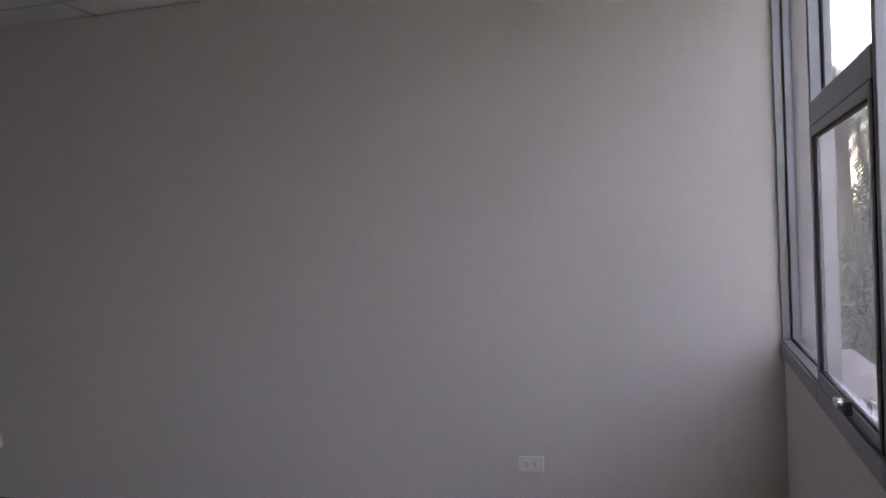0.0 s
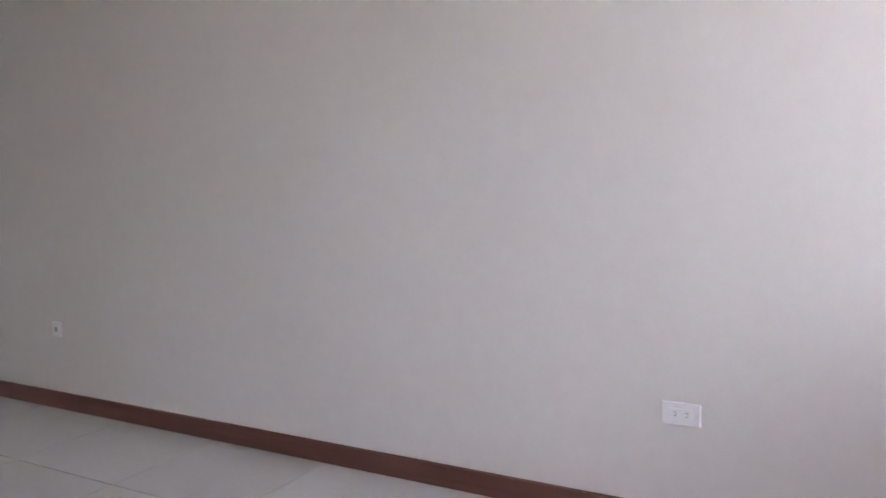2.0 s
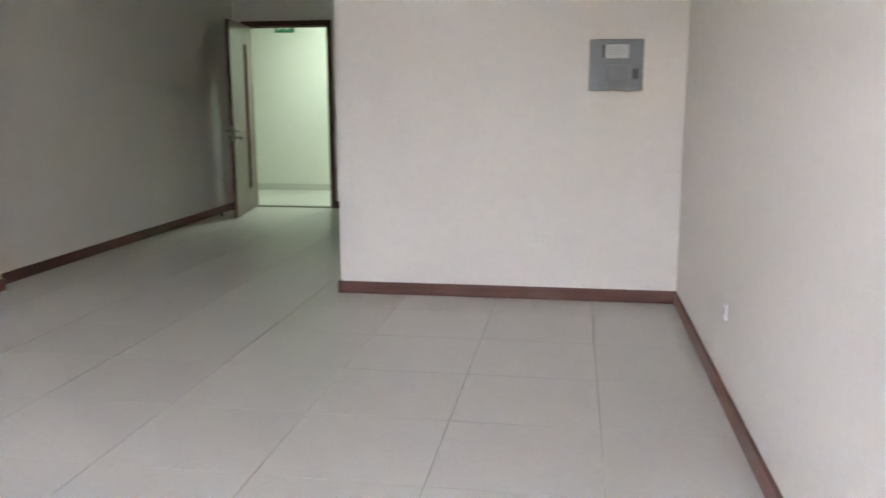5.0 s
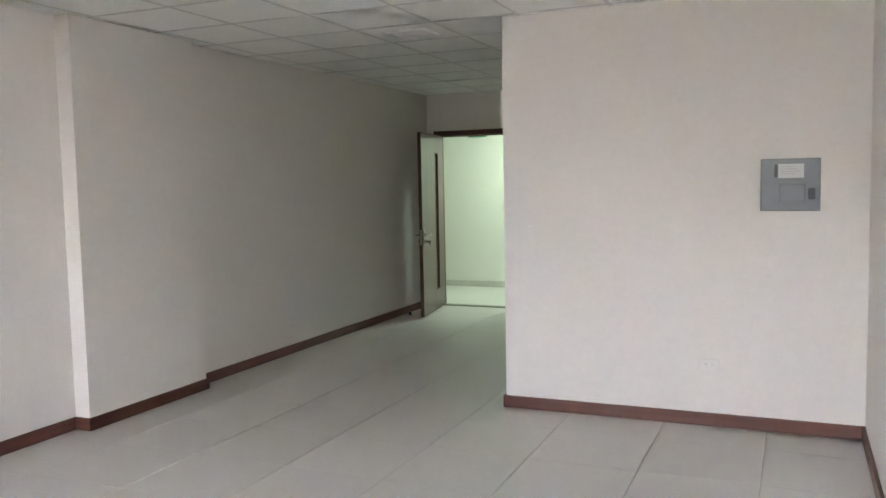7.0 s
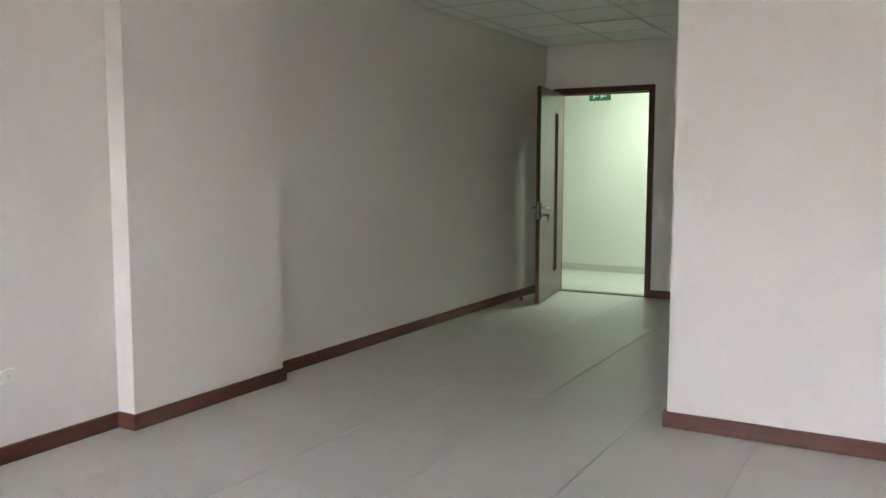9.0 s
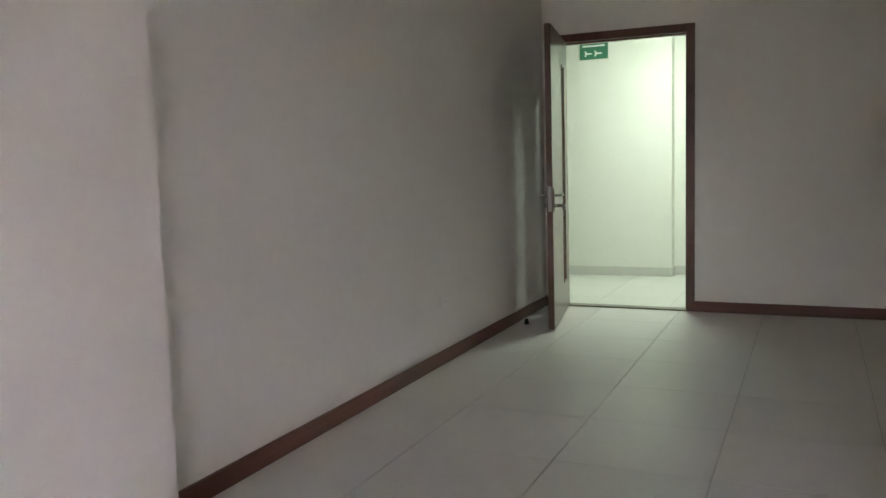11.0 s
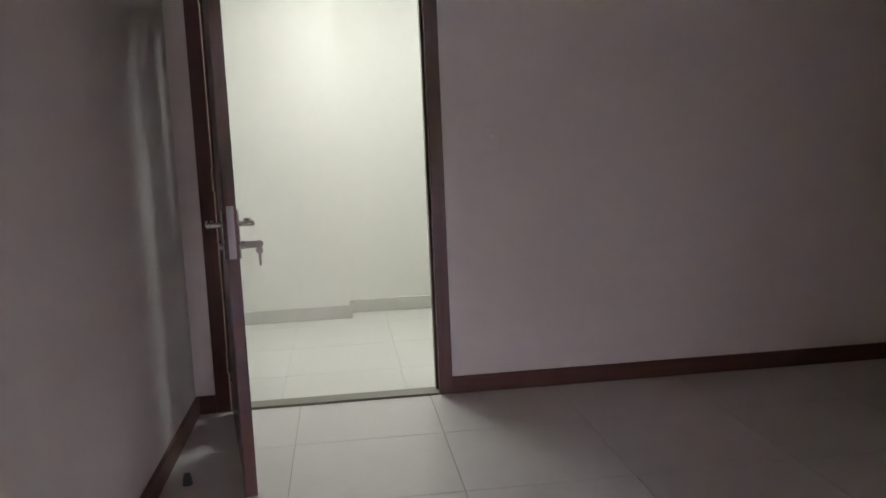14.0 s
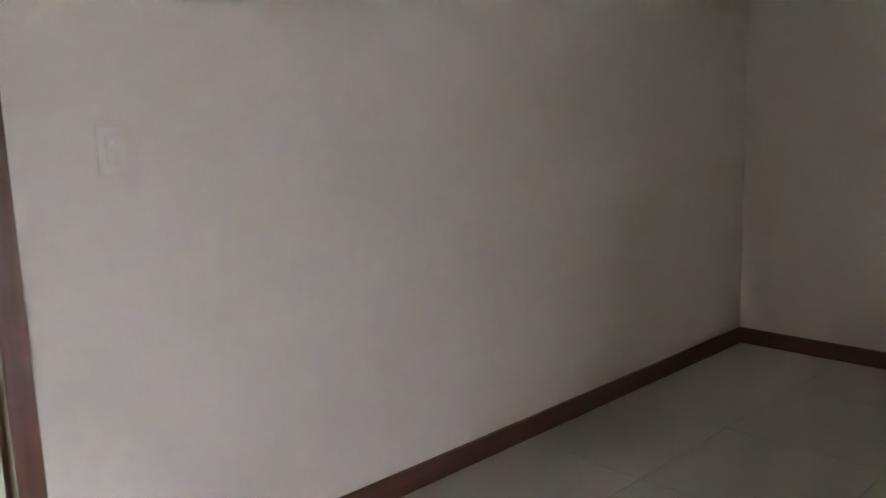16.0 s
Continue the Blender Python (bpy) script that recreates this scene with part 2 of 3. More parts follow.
def ceiling_grid(bm):
    for x in [-4.47 + 0.6 * i for i in range(8)]:
        box(bm, (x - 0.011, YW, H + 0.001), (x + 0.011, YD, H + 0.011))
    for y in [0.55 + 0.6 * i for i in range(17)]:
        box(bm, (XL, y - 0.011, H), (XR, y + 0.011, H + 0.010))
    box(bm, (XL, YW, H + 0.03), (XR, YD, H + 0.05))


structure(build("ceiling_grid", ceiling_grid, GRID), "white metal ceiling grid with narrow ribs", "ceiling grid")
structure(boxes("floor", [((XL, YW, -0.15), (XR, YD + 0.004, -0.003))], GROUT), "screed and grey joints under the floor tiles", "floor")
structure(boxes("hall_floor", [((HL, YD_BACK - 0.055, -0.15), (HR, HY2, -0.003))], HALL_GROUT), "joints under the corridor floor tiles", "floor")


def skirting(name, runs, mat, label, top=BASE):
    """runs: (x0, y0, x1, y1) footprints of boards."""
    def maker(bm):
        for x0, y0, x1, y1 in runs:
            box(bm, (x0, y0, 0.0), (x1, y1, top), 0.003)
    return structure(build(name, maker, mat), label, "skirting board")


T = 0.018
skirting("baseboard_east", [(XR - T, YW + T, XR, YP - T), (XR - T, YP_BACK + T, XR, YD - T)], SKIRT, "reddish brown wooden skirting board")
skirting("baseboard_partition", [(XP - T, YP - T, XR, YP), (XP - T, YP, XP, YP_BACK), (XP - T, YP_BACK, XR, YP_BACK + T)], SKIRT, "reddish brown wooden skirting board round the partition")
skirting("baseboard_west", [(XL, YW + T, XL + T, PY0 - T), (XL, PY0 - T, PX + T, PY0), (PX, PY0, PX + T, PY1), (XL, PY1, PX + T, PY1 + T), (XL, PY1 + T, XL + T, YD - T)], SKIRT, "reddish brown wooden skirting board round the pilaster")
skirting("baseboard_north", [(DX1, YD - T, XR, YD), (XL, YD - T, DX0, YD)], SKIRT, "reddish brown wooden skirting board beside the door")
skirting("baseboard_south", [(XL, YW, XR, YW + T)], SKIRT, "reddish brown wooden skirting board under the windows")
skirting("hall_baseboard", [(HL, HY - 0.012, HX + 0.012, HY), (HX, HY, HX + 0.012, HY2), (HX + 0.012, HY2 - 0.012, HR, HY2)], HALL_SKIRT, "grey tile skirting in the corridor", 0.09)

# ---- windows ----
FY0, FY1 = YW - 0.06, YW + 0.006      # depth of the frame
BAYS = [(-0.959, 0.0, False), (-1.812, -0.959, True), (-2.80, -1.812, False), (WX, -2.80, True)]
TRANSOM = 1.735
STILE = 0.016


def ring(bm, x0, x1, z0, z1, w, y0, y1, bevel=0.002, side=0.0):
    """A rectangular frame of four bars; side is the width of the uprights where it differs."""
    u = side or w
    box(bm, (x0, y0, z0), (x0 + u, y1, z1), bevel)
    box(bm, (x1 - u, y0, z0), (x1, y1, z1), bevel)
    box(bm, (x0 + u, y0, z0), (x1 - u, y1, z0 + w), bevel)
    box(bm, (x0 + u, y0, z1 - w), (x1 - u, y1, z1), bevel)


def pane(parent, x0, x1, z0, z1, y):
    g = boxes("pane", [((x0, y - 0.003, z0), (x1, y + 0.003, z1))], GLASS, parent)
    g.visible_shadow = False
    return g


for i, (x0, x1, opens) in enumerate(BAYS):
    w = structure(new(f"window_{i + 1}"), "aluminium framed window, the hinged sash closed" if opens else "fixed aluminium framed window", "window")
    build("frame", lambda bm: ring(bm, x0, x1, SILL, HEAD, 0.045, FY0, FY1, side=STILE), ALUMINIUM, w)
    boxes("lower_rail", [((x0 + 0.002, FY1, SILL - 0.019), (x1 - 0.002, YW + 0.014, SILL + 0.036))], ALUMINIUM, w, 0.003)
    a, b = x0 + STILE, x1 - STILE
    if not opens:
        build("gasket", lambda bm: ring(bm, a, b, SILL + 0.045, HEAD - 0.045, 0.008, FY0 + 0.02, FY0 + 0.034, 0), RUBBER, w)
        pane(w, a + 0.004, b - 0.004, SILL + 0.049, HEAD - 0.049, FY0 + 0.027)
    else:
        boxes("transom", [((a, FY0, TRANSOM - 0.046), (b, FY1 + 0.003, TRANSOM + 0.022))], ALUMINIUM, w, 0.002)
        build("gasket", lambda bm: ring(bm, a, b, TRANSOM + 0.022, HEAD - 0.045, 0.008, FY0 + 0.02, FY0 + 0.034, 0), RUBBER, w)
        pane(w, a + 0.004, b - 0.004, TRANSOM + 0.026, HEAD - 0.049, FY0 + 0.027)
        build("sash", lambda bm: ring(bm, a + 0.003, b - 0.003, SILL + 0.05, TRANSOM - 0.051, 0.028, FY1 - 0.03, FY1 + 0.006, side=0.02), ALUMINIUM, w)
        build("sash_gasket", lambda bm: ring(bm, a + 0.023, b - 0.023, SILL + 0.078, TRANSOM - 0.079, 0.006, FY1 - 0.014, FY1 + 0.001, 0), RUBBER, w)
        build("sash_seal", lambda bm: ring(bm, a, b, SILL + 0.045, TRANSOM - 0.046, 0.005, FY1 - 0.02, FY1 + 0.002, 0), RUBBER, w)
        pane(w, a + 0.026, b - 0.026, SILL + 0.081, TRANSOM - 0.082, FY1 - 0.010)
        lx = (x0 + x1) / 2 - 0.10
        tagged(boxes("latch_base", [((lx - 0.022, FY1 + 0.006, SILL + 0.060), (lx + 0.022, FY1 + 0.022, SILL + 0.094))], RUBBER, w, 0.003), "black latch base")

        def latch(bm):
            tube(bm, (lx, FY1 + 0.020, SILL + 0.082), (lx, FY1 + 0.034, SILL + 0.082), 0.009)
            box(bm, (lx - 0.010, FY1 + 0.028, SILL + 0.074), (lx + 0.050, FY1 + 0.038, SILL + 0.092), 0.004)
            box(bm, (lx + 0.036, FY1 + 0.010, SILL + 0.076), (lx + 0.050, FY1 + 0.030, SILL + 0.090), 0.004)
        tagged(build("latch", latch, STEEL, w), "silver cam latch")
structure(boxes("window_sill_outside", [((WX, YW_OUT - 0.04, SILL - 0.05), (XR, FY0 - 0.002, SILL + 0.004))], SILL_STONE), "dark grey outer sill below the windows", "sill")
structure(boxes("reveal", [((XR - 0.006, YW_OUT, SILL + 0.004), (XR, FY0 - 0.002, HEAD)), ((WX, YW_OUT, SILL + 0.004), (WX + 0.006, FY0 - 0.002, HEAD))], SILL_STONE), "weathered grey outer reveal of the window opening", "reveal")

# ---- door ----
FW, FWL = 0.062, 0.065
door_frame = structure(boxes("door_1", [((DX0, YD - 0.012, 0), (DX0 + FWL, YD_BACK + 0.012, DTOP)), ((DX1 - FW, YD - 0.012, 0), (DX1, YD_BACK + 0.012, DTOP)), ((DX0 + FWL, YD - 0.012, DTOP - FW), (DX1 - FW, YD_BACK + 0.012, DTOP))], DOOR_WOOD, bevel=0.003), "dark red-brown varnished wooden door frame", "door frame")
boxes("stop_strip", [((DX0 + FWL, YD + 0.045, 0.012), (DX0 + FWL + 0.012, YD + 0.10, DTOP - FW)), ((DX1 - FW - 0.012, YD + 0.045, 0.012), (DX1 - FW, YD + 0.10, DTOP - FW)), ((DX0 + FWL + 0.012, YD + 0.045, DTOP - FW - 0.012), (DX1 - FW - 0.012, YD + 0.10, DTOP - FW))], DOOR_WOOD, door_frame)
tagged(boxes("strike_plate", [((DX1 - FW - 0.002, YD + 0.005, 0.86), (DX1 - FW, YD + 0.035, 1.06))], STEEL, door_frame), "steel strike plate")
structure(boxes("threshold", [((DX0 + FWL, YD - 0.012, -0.05), (DX1 - FW, YD_BACK - 0.057, 0.012))], STONE, bevel=0.002), "grey-beige stone threshold strip in the doorway", "threshold")

LEAF_W, LEAF_T, LEAF_H = 1.0, 0.042, 2.10
HINGE = (DX0 + FWL + 0.007, YD - 0.020)
ANGLE = -80.5
door = thing("door_leaf", "red-brown varnished wooden door, open into the room, keys in its lock", "door", pose(HINGE[0], HINGE[1], 0.012, 0, 0, ANGLE))
SX0, SX1, SZ0, SZ1 = 0.635, 0.745, 0.25, 1.88   # slot for the narrow glass


def leaf_body(bm):
    y0, y1 = 0.0, LEAF_T
    box(bm, (0, y0, 0), (LEAF_W - SX1 - 0.0, y1, LEAF_H), 0.002)
    box(bm, (LEAF_W - SX0, y0, 0), (LEAF_W, y1, LEAF_H), 0.002)
    box(bm, (LEAF_W - SX1, y0, 0), (LEAF_W - SX0, y1, SZ0))
    box(bm, (LEAF_W - SX1, y0, SZ1), (LEAF_W - SX0, y1, LEAF_H))


build("panel", leaf_body, DOOR_WOOD, door)
slot_glass = tagged(boxes("glazing", [((LEAF_W - SX1, 0.018, SZ0), (LEAF_W - SX0, 0.024, SZ1))], GLASS, door), "narrow grey glass strip")
slot_glass.visible_shadow = False


def beads(bm):
    for y0, y1 in ((-0.006, 0.006), (LEAF_T - 0.006, LEAF_T + 0.006)):
        x0, x1 = LEAF_W - SX1 - 0.012, LEAF_W - SX0 + 0.012
        ring(bm, x0, x1, SZ0 - 0.012, SZ1 + 0.012, 0.014, y0, y1, 0.002)


build("bead", beads, DOOR_WOOD, door)


def handle_side(bm, s, y):
    x, z = LEAF_W - 0.055, 0.935
    box(bm, (x - 0.02, min(y, y + s * 0.008), z - 0.115), (x + 0.02, max(y, y + s * 0.008), z + 0.05), 0.003)
    tube(bm, (x, y, z), (x, y + s * 0.055, z), 0.009)
    tube(bm, (x + 0.004, y + s * 0.05, z), (x - 0.115, y + s * 0.05, z), 0.009)
    tube(bm, (x - 0.115, y + s * 0.052, z), (x - 0.115, y + s * 0.03, z), 0.009)
    tube(bm, (x, y, z - 0.072), (x, y + s * 0.022, z - 0.072), 0.014)


tagged(build("handle", lambda bm: handle_side(bm, -1, 0.0), STEEL, door), "brushed steel lever handle")
tagged(build("handle", lambda bm: handle_side(bm, 1, LEAF_T), STEEL, door), "brushed steel lever handle")
boxes("lock_plate", [((LEAF_W - 0.001, 0.009, 0.825), (LEAF_W + 0.002, LEAF_T - 0.009, 1.0))], DULL_STEEL, door, 0.0008)


def keys(bm):
    x, z, y = LEAF_W - 0.055, 0.863, LEAF_T + 0.02
    box(bm, (x - 0.0015, y, z - 0.012), (x + 0.0015, y + 0.045, z + 0.012), 0.001)
    bmesh.ops.create_cone(bm, cap_ends=True, segments=16, radius1=0.013, radius2=0.013, depth=0.003, matrix=pose(x, y + 0.05, z, 0, 90))
    for k, off in enumerate((-0.006, 0.004)):
        box(bm, (x + off - 0.001, y + 0.045, z - 0.062 - 0.012 * k), (x + off + 0.001, y + 0.053, z - 0.01), 0.0008)
        bmesh.ops.create_cone(bm, cap_ends=True, segments=16, radius1=0.012, radius2=0.012, depth=0.0025, matrix=pose(x + off, y + 0.049, z - 0.022, 0, 90))


tagged(build("keys", keys, DULL_STEEL, door), "bunch of steel keys in the lock")


def hinge(bm, z):
    tube(bm, (-0.004, -0.004, z - 0.05), (-0.004, -0.004, z + 0.05), 0.007)
    box(bm, (-0.002, 0.0, z - 0.05), (0.0, 0.03, z + 0.05))


for z in (0.22, 1.05, 1.86):
    tagged(build("hinge", lambda bm: hinge(bm, z), STEEL, door), "steel butt hinge")


def door_stop(bm):
    bmesh.ops.create_cone(bm, cap_ends=True, segments=20, radius1=0.019, radius2=0.015, depth=0.03, matrix=pose(-4.535, 9.38, 0.015))
    bmesh.ops.create_cone(bm, cap_ends=True, segments=20, radius1=0.011, radius2=0.013, depth=0.012, matrix=pose(-4.535, 9.38, 0.034))


tagged(build("door_stop", door_stop, PANEL_DARK, smooth=False), "small dark rubber door stop fixed to the floor", "door stop")


# ---- fittings ----
def socket(m, label, face=PLASTIC, group="wall sockets"):
    s = thing("wall_socket", label, "wall socket", m, group)
    boxes("plate", [((-0.058, -0.007, -0.035), (0.058, 0.0, 0.035))], face, s, 0.003)
    boxes("insert", [((-0.034, -0.0095, -0.017), (0.034, -0.006, 0.017))], face, s, 0.0015)

    # slots are raised bars, the shade of the holes put into their grey
    def slots(bm, x):
        for d in (-0.006, 0.006):
            box(bm, (x - 0.004, -0.0102, d - 0.0011), (x + 0.004, -0.0092, d + 0.0011))
        box(bm, (x + 0.003, -0.0101, -0.006), (x + 0.005, -0.0093, 0.006))
    for x in (-0.018, 0.018):
        build("slots", lambda bm: slots(bm, x), SLOT_SHADE, s)
    return s


first = socket(pose(0, 1.366, 0.379, 0, 0, -90), "white plastic twin wall socket above the skirting board")
cover = thing("outlet_cover", "small white plastic outlet cover above the skirting board", "outlet cover", pose(0, 4.317, 0.39, 0, 0, -90))
boxes("plate", [((-0.028, -0.010, -0.036), (0.028, 0.0, 0.036))], PLASTIC, cover, 0.003)
# the hole is a raised grey block, its shade in the colour
boxes("opening", [((-0.010, -0.0108, -0.012), (0.010, -0.0098, 0.012))], SLOT_SHADE, cover)
ivory = socket(pose(-0.868, YP, 0.384), "ivory plastic twin wall socket above the skirting board", PLATE)
copy_thing(ivory, pose(XL, 3.985, 0.392, 0, 0, 90))
copy_thing(ivory, pose(XL, 8.145, 0.37, 0, 0, 90))


def switch(m):
    s = thing("light_switch", "white plastic light switch on the wall", "light switch", m, "light switches")
    boxes("plate", [((-0.035, -0.006, -0.058), (0.035, 0.0, 0.058))], PLATE, s, 0.003)
    boxes("rocker", [((-0.015, -0.010, -0.034), (0.015, -0.005, -0.003))], PLATE, s, 0.002)
    boxes("rocker", [((-0.015, -0.011, 0.003), (0.015, -0.005, 0.034))], PLATE, s, 0.002)
    tagged(boxes("indicator", [((-0.006, -0.0125, 0.012), (0.006, -0.0105, 0.022))], PLASTIC, s, 0.0008), "small white indicator")
    return s


light_switch = switch(pose(-2.008, YP, 1.222))
copy_thing(light_switch, pose(-3.22, YD, 1.185))

breaker = thing("breaker_box", "grey steel breaker box with a white label, set in the wall", "breaker box", pose(-0.42, YP, 1.485))
boxes("cover", [((-0.159, -0.012, -0.150), (0.159, 0.0, 0.150))], PANEL_GREY, breaker, 0.003)
build("rim", lambda bm: ring(bm, -0.162, 0.162, -0.153, 0.153, 0.008, -0.016, -0.002, 0.002), PANEL_GREY, breaker)
build("flap_edge", lambda bm: ring(bm, -0.088, 0.088, -0.108, 0.022, 0.006, -0.017, -0.010, 0.001), PANEL_GREY, breaker)
boxes("flap", [((-0.058, -0.021, -0.102), (0.080, -0.011, 0.002))], PANEL_GREY, breaker, 0.004)
tagged(boxes("label", [((-0.066, -0.0145, 0.040), (0.074, -0.0115, 0.122))], PAPER, breaker), "white paper label")
boxes("print", [((-0.050, -0.0155, 0.104 - 0.014 * i), (0.028 + 0.012 * (i % 3), -0.0143, 0.109 - 0.014 * i)) for i in range(4)], PAPER_INK, breaker)
tagged(boxes("label_edge", [((-0.086, -0.0165, 0.044), (-0.068, -0.0115, 0.120))], PANEL_DARK, breaker), "dark slot")
tagged(boxes("latch", [((0.098, -0.019, -0.085), (0.134, -0.011, -0.022))], PANEL_DARK, breaker, 0.002), "dark plastic latch")

exit_sign = thing("exit_sign", "green emergency exit sign with white symbols on the wall", "sign", pose(-4.668, HY, 2.285))
boxes("board", [((-0.142, -0.012, -0.097), (0.142, 0.0, 0.097))], SIGN_GREEN, exit_sign, 0.002)


def symbols(bm):
    for z in (0.055, 0.025):
        box(bm, (-0.115, -0.0145, z), (0.115, -0.0115, z + 0.016))
    for x in (-0.055, 0.045):
        box(bm, (x - 0.035, -0.0145, -0.048), (x + 0.035, -0.0115, -0.036))
        for s in (1, -1):
            r = bmesh.ops.create_cube(bm, size=1)
            m = pose(x - 0.022, -0.013, -0.042 + s * 0.013, 0, 45 * s, 0) @ Matrix.Diagonal((0.04, 0.003, 0.011, 1))
            bmesh.ops.transform(bm, matrix=m, verts=r["verts"])


build("symbols", symbols, SIGN_WHITE, exit_sign)

# ---- lamps ----
def ceiling_panel(name, m, face, label, group):
    p = thing(name, label, "ceiling lamp", m, group)
    build("rim", lambda bm: [box(bm, lo, hi, 0.002) for lo, hi in (((-0.298, -0.298, -0.006), (-0.275, 0.298, 0.004)), ((0.275, -0.298, -0.006), (0.298, 0.298, 0.004)), ((-0.275, -0.298, -0.006), (0.275, -0.275, 0.004)), ((-0.275, 0.275, -0.006), (0.275, 0.298, 0.004)))], GRID, p)
    boxes("diffuser", [((-0.275, -0.275, -0.003), (0.275, 0.275, 0.003))], face, p)
    return p


dead = ceiling_panel("ceiling_panel_lamp", pose(-3.57, 9.25, H), DEAD_DIFFUSER, "unlit white square lamp set in the ceiling", "")
for hx in (-3.65,):
    ceiling_panel("hall_panel_lamp", pose(hx, 10.9, 2.615), DIFFUSER, "lit white square lamp in the corridor ceiling", "")
    data = bpy.data.lights.new("hall_lamp", "AREA")
    data.energy, data.color, data.size = HALL_WATTS, HALL_LIGHT, 0.5
    new("hall_lamp", data).matrix_world = pose(hx, 10.9, 2.60)

vent = thing("ceiling_vent", "pale grey slatted air vent in a ceiling tile", "air vent", pose(-2.97, 6.25, H))
build("rim", lambda bm: [box(bm, lo, hi, 0.002) for lo, hi in (((-0.17, -0.12, -0.008), (-0.15, 0.12, 0.005)), ((0.15, -0.12, -0.008), (0.17, 0.12, 0.005)), ((-0.15, -0.12, -0.008), (0.15, -0.10, 0.005)), ((-0.15, 0.10, -0.008), (0.15, 0.12, 0.005)))], CEILING, vent)
boxes("duct", [((-0.15, -0.10, 0.002), (0.15, 0.10, 0.0055))], CEILING, vent)
for k in range(8):
    slat = boxes("slat", [((-0.15, -0.011, -0.0008), (0.15, 0.011, 0.0008))], CEILING, vent)
    slat.matrix_basis = pose(0, -0.0875 + 0.025 * k, -0.004, 10)

# ---- outdoors ----
GZ = -3.2


def ground_sheet(bm):
    bmesh.ops.create_grid(bm, x_segments=40, y_segments=40, size=900, matrix=Matrix.Translation((0, 0, GZ)))


structure(build("ground", ground_sheet, SOIL), "dry grassy ground below the building", "ground")
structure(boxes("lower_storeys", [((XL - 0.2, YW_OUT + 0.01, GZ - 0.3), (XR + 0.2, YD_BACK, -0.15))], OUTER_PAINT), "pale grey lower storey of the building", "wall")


def blob_leaves(bm, rng, c, r, n, size):
    for _ in range(n):
        d = Vector((rng.gauss(0, 1), rng.gauss(0, 1), rng.gauss(0, 0.8)))
        p = Vector(c) + d.normalized() * r * (0.45 + 0.6 * rng.random())
        m = Matrix.Translation(p) @ Euler((rng.uniform(0, 6), rng.uniform(0, 6), rng.uniform(0, 6))).to_matrix().to_4x4()
        s = size * rng.uniform(0.6, 1.4)
        v = [bm.verts.new(m @ Vector(q)) for q in ((-s, 0, 0), (0, -s * 0.4, 0.1 * s), (s, 0, 0), (0, s * 0.4, 0.1 * s))]
        bm.faces.new(v)


def limb(bm, a, b, r0, r1):
    a, b = Vector(a), Vector(b)
    m = Matrix.Translation((a + b) / 2) @ (b - a).to_track_quat("Z", "Y").to_matrix().to_4x4()
    bmesh.ops.create_cone(bm, cap_ends=True, segments=9, radius1=r0, radius2=r1, depth=(b - a).length, matrix=m)


def tree(x, y, h, spread, seed):
    rng = random.Random(seed)
    t = thing("tree", "leafy dark green garden tree, some of these added unseen to block low daylight", "tree", pose(x, y, GZ), "garden trees")
    tips = []

    def wood_parts(bm):
        limb(bm, (0, 0, -0.1), (0.1, 0, h * 0.55), 0.22, 0.13)
        for k in range(7):
            a = k * 0.9 + rng.random()
            tip = (math.cos(a) * spread * rng.uniform(0.4, 0.8), math.sin(a) * spread * rng.uniform(0.4, 0.8), h * rng.uniform(0.6, 0.92))
            limb(bm, (0.08, 0, h * rng.uniform(0.35, 0.53)), tip, 0.09, 0.02)
            tips.append(tip)
    build("trunk", wood_parts, BARK, t)

    def crown(bm):
        for tip in tips:
            for _ in range(4):
                c = [q + rng.uniform(-0.35, 0.35) * spread for q in tip]
                blob_leaves(bm, rng, c, spread * rng.uniform(0.2, 0.42), 420, 0.08)
    build("crown", crown, LEAF, t)
    return t


def palm(x, y, h, seed):
    rng = random.Random(seed)
    t = thing("palm_tree", "tall palm with drooping feathered fronds", "palm tree", pose(x, y, GZ), "garden palms")

    def stem(bm):
        for k in range(8):
            limb(bm, (0.04 * math.sin(k), 0, h * k / 8), (0.04 * math.sin(k + 1), 0, h * (k + 1) / 8 + 0.02), 0.17 - 0.007 * k, 0.155 - 0.007 * k)
    build("trunk", stem, BARK, t)

    def fronds(bm):
        for k in range(30):
            a, up, ln = k * 2.4, rng.uniform(-0.1, 1.1), rng.uniform(1.5, 2.2)
            prev = Vector((0, 0, h))
            for j in range(1, 41):
                u = j / 40
                p = Vector((math.cos(a) * ln * u, math.sin(a) * ln * u, h + ln * (up * u - 0.9 * u * u)))
                side = Vector((-math.sin(a), math.cos(a), 0))
                for s in (1, -1):
                    reach = 0.52 * (1 - 0.65 * u) * min(1, 6 * u) * rng.uniform(0.85, 1.1)
                    tipv = p + side * s * reach + Vector((0, 0, -0.55 * reach)) + (p - prev).normalized() * 0.3 * reach
                    v = [bm.verts.new(q) for q in (prev, p, tipv)]
                    bm.faces.new(v)
                v = [bm.verts.new(q) for q in (prev + side * 0.02, p + side * 0.015, p - side * 0.015, prev - side * 0.02)]
                bm.faces.new(v)
                prev = p
    build("fronds", fronds, LEAF, t)


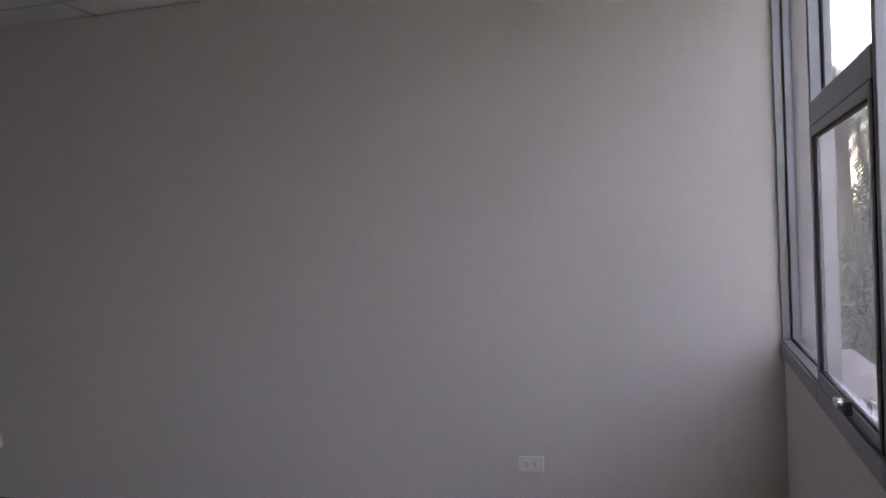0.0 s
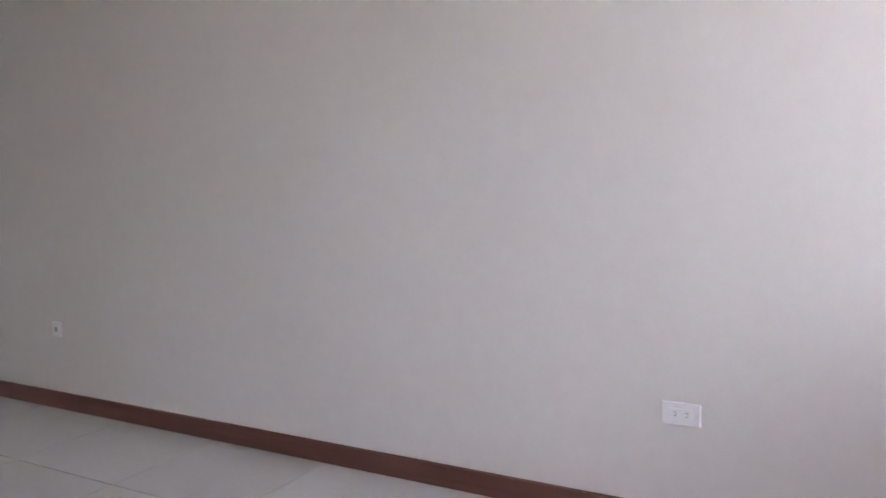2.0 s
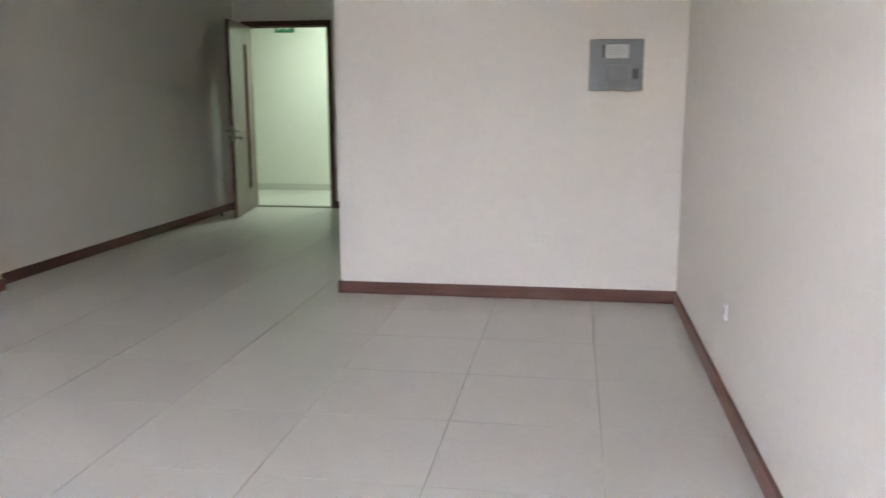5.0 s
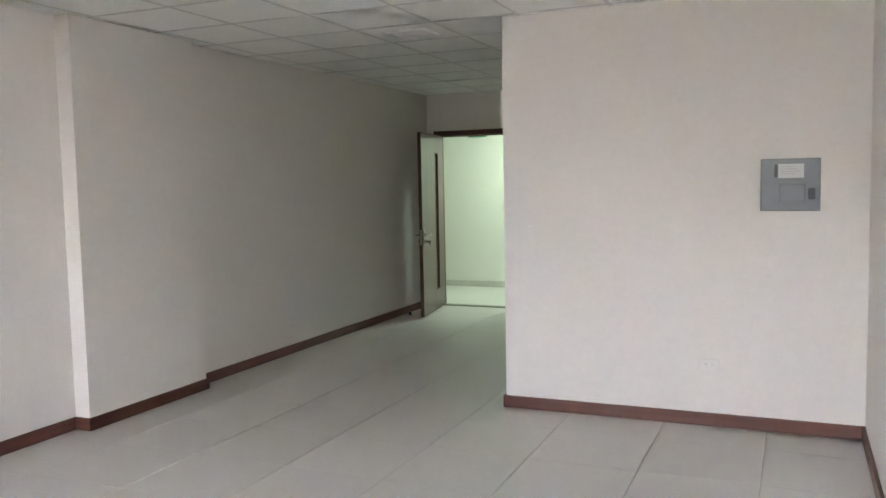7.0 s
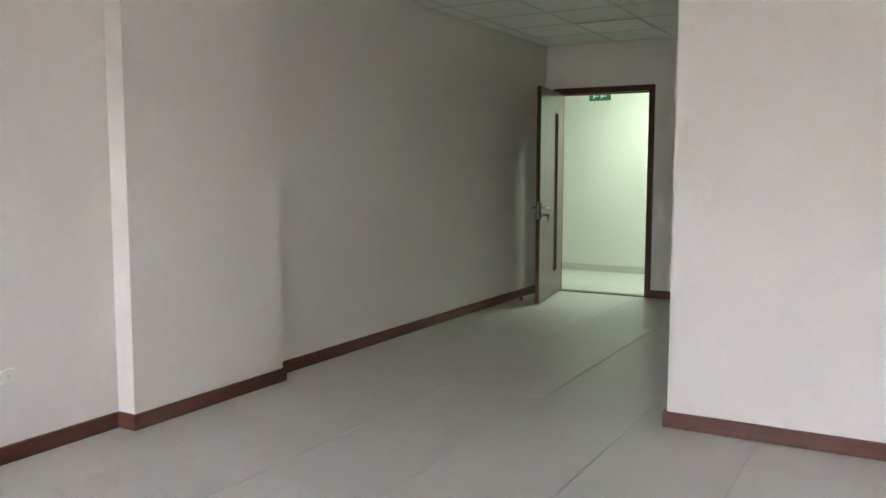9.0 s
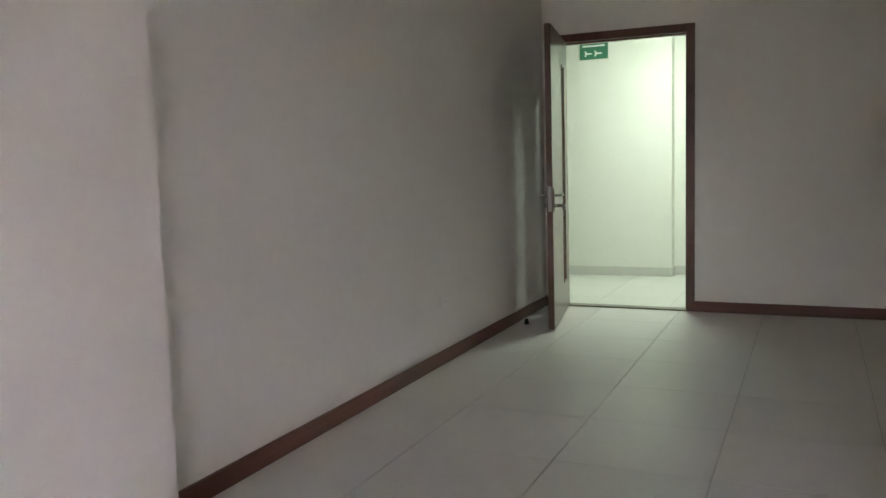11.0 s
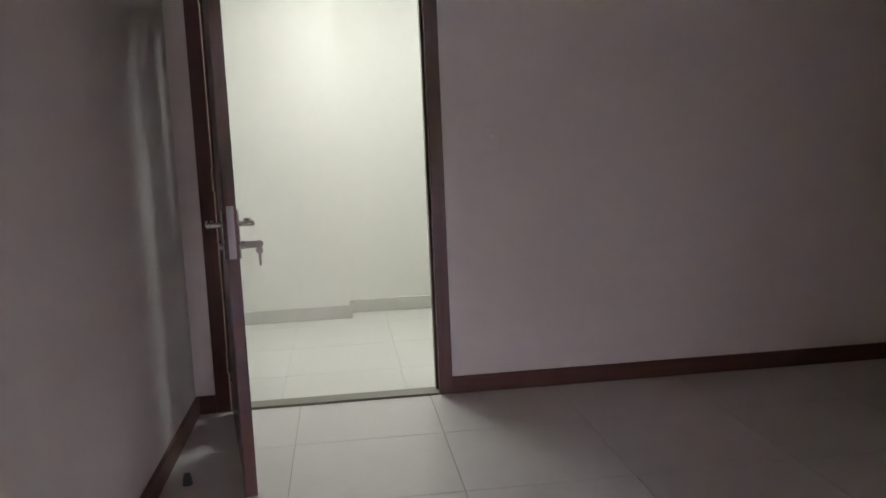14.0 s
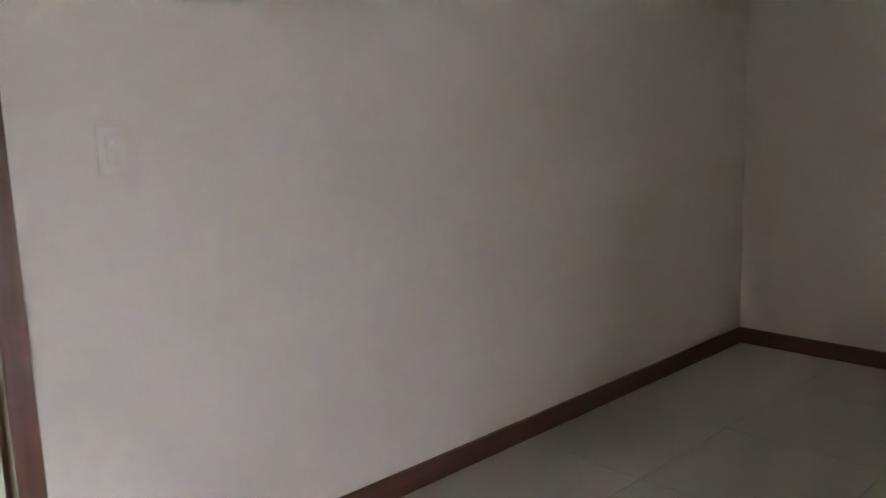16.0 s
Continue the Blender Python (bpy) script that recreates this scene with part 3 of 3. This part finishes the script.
palm(10.6, -1.75, 6.6, 3)
palm(16.5, -4.3, 7.3, 5)
# the last three trees are unseen, added to dim the low daylight
for k, (x, y, h, sp) in enumerate(((8.6, -1.2, 4.6, 1.5), (12.6, -2.1, 4.7, 1.9), (16.5, -2.4, 4.9, 2.3), (10.0, -3.0, 4.8, 1.8), (19.0, -6.0, 5.5, 2.6), (22.0, -3.5, 5.6, 2.6), (13.0, -6.0, 5.0, 2.2), (5.0, -9.0, 5.0, 2.3), (-2.0, -13.0, 5.2, 2.6))):
    tree(x, y, h, sp, 11 + k)
# tree row out of view, added to block low sky and ground bounce
row = tree(-15.0, -9.5, 7.4, 2.9, 40)
for k in range(1, 8):
    copy_thing(row, pose(-15.0 + 4.1 * k, -9.5 - 2.2 * (k % 2) - 0.4 * (k % 3), GZ, 0, 0, 70 * k))

# ---- floor tiles ----
floor_ob, hall_floor_ob = bpy.data.objects["floor"], bpy.data.objects["hall_floor"]
tile_meshes = {}


def tile(parent, x0, x1, y0, y1, mat, top=0.0):
    key = (round(x1 - x0, 3), round(y1 - y0, 3), mat.name)
    if key not in tile_meshes:
        bm = bmesh.new()
        box(bm, (-key[0] / 2, -key[1] / 2, -0.010), (key[0] / 2, key[1] / 2, 0.0))
        top_edges = [e for e in bm.edges if all(v.co.z > -0.001 for v in e.verts)]
        bmesh.ops.bevel(bm, geom=top_edges, offset=0.0008, segments=1, affect="EDGES")
        me = bpy.data.meshes.new("tile")
        bm.to_mesh(me)
        bm.free()
        me.materials.append(mat)
        tile_meshes[key] = me
    ob = new("tile", tile_meshes[key])
    ob.parent = parent
    ob.location = ((x0 + x1) / 2, (y0 + y1) / 2, top)


def lay(parent, xs, ys, mat, joint, cross):
    for x0, x1 in zip(xs, xs[1:]):
        for y0, y1 in zip(ys, ys[1:]):
            if x1 - x0 > 0.02 and y1 - y0 > 0.02:
                tile(parent, x0 + joint / 2, x1 - joint / 2, y0 + cross / 2, y1 - cross / 2, mat)


xs = [XL] + [-0.53 - 0.606 * k for k in range(6, -1, -1)] + [XR]
ys = [YW] + [3.30 + 0.58 * k for k in range(-5, 12)] + [YD + 0.004]
lay(floor_ob, xs, ys, TILE, 0.0034, 0.0018)
lay(hall_floor_ob, [HL] + [-3.66 + 0.6 * k for k in range(-6, 6)] + [HR], [YD_BACK - 0.055, 10.70, 11.28, 11.87, HY2], HALL_TILE, 0.003, 0.003)
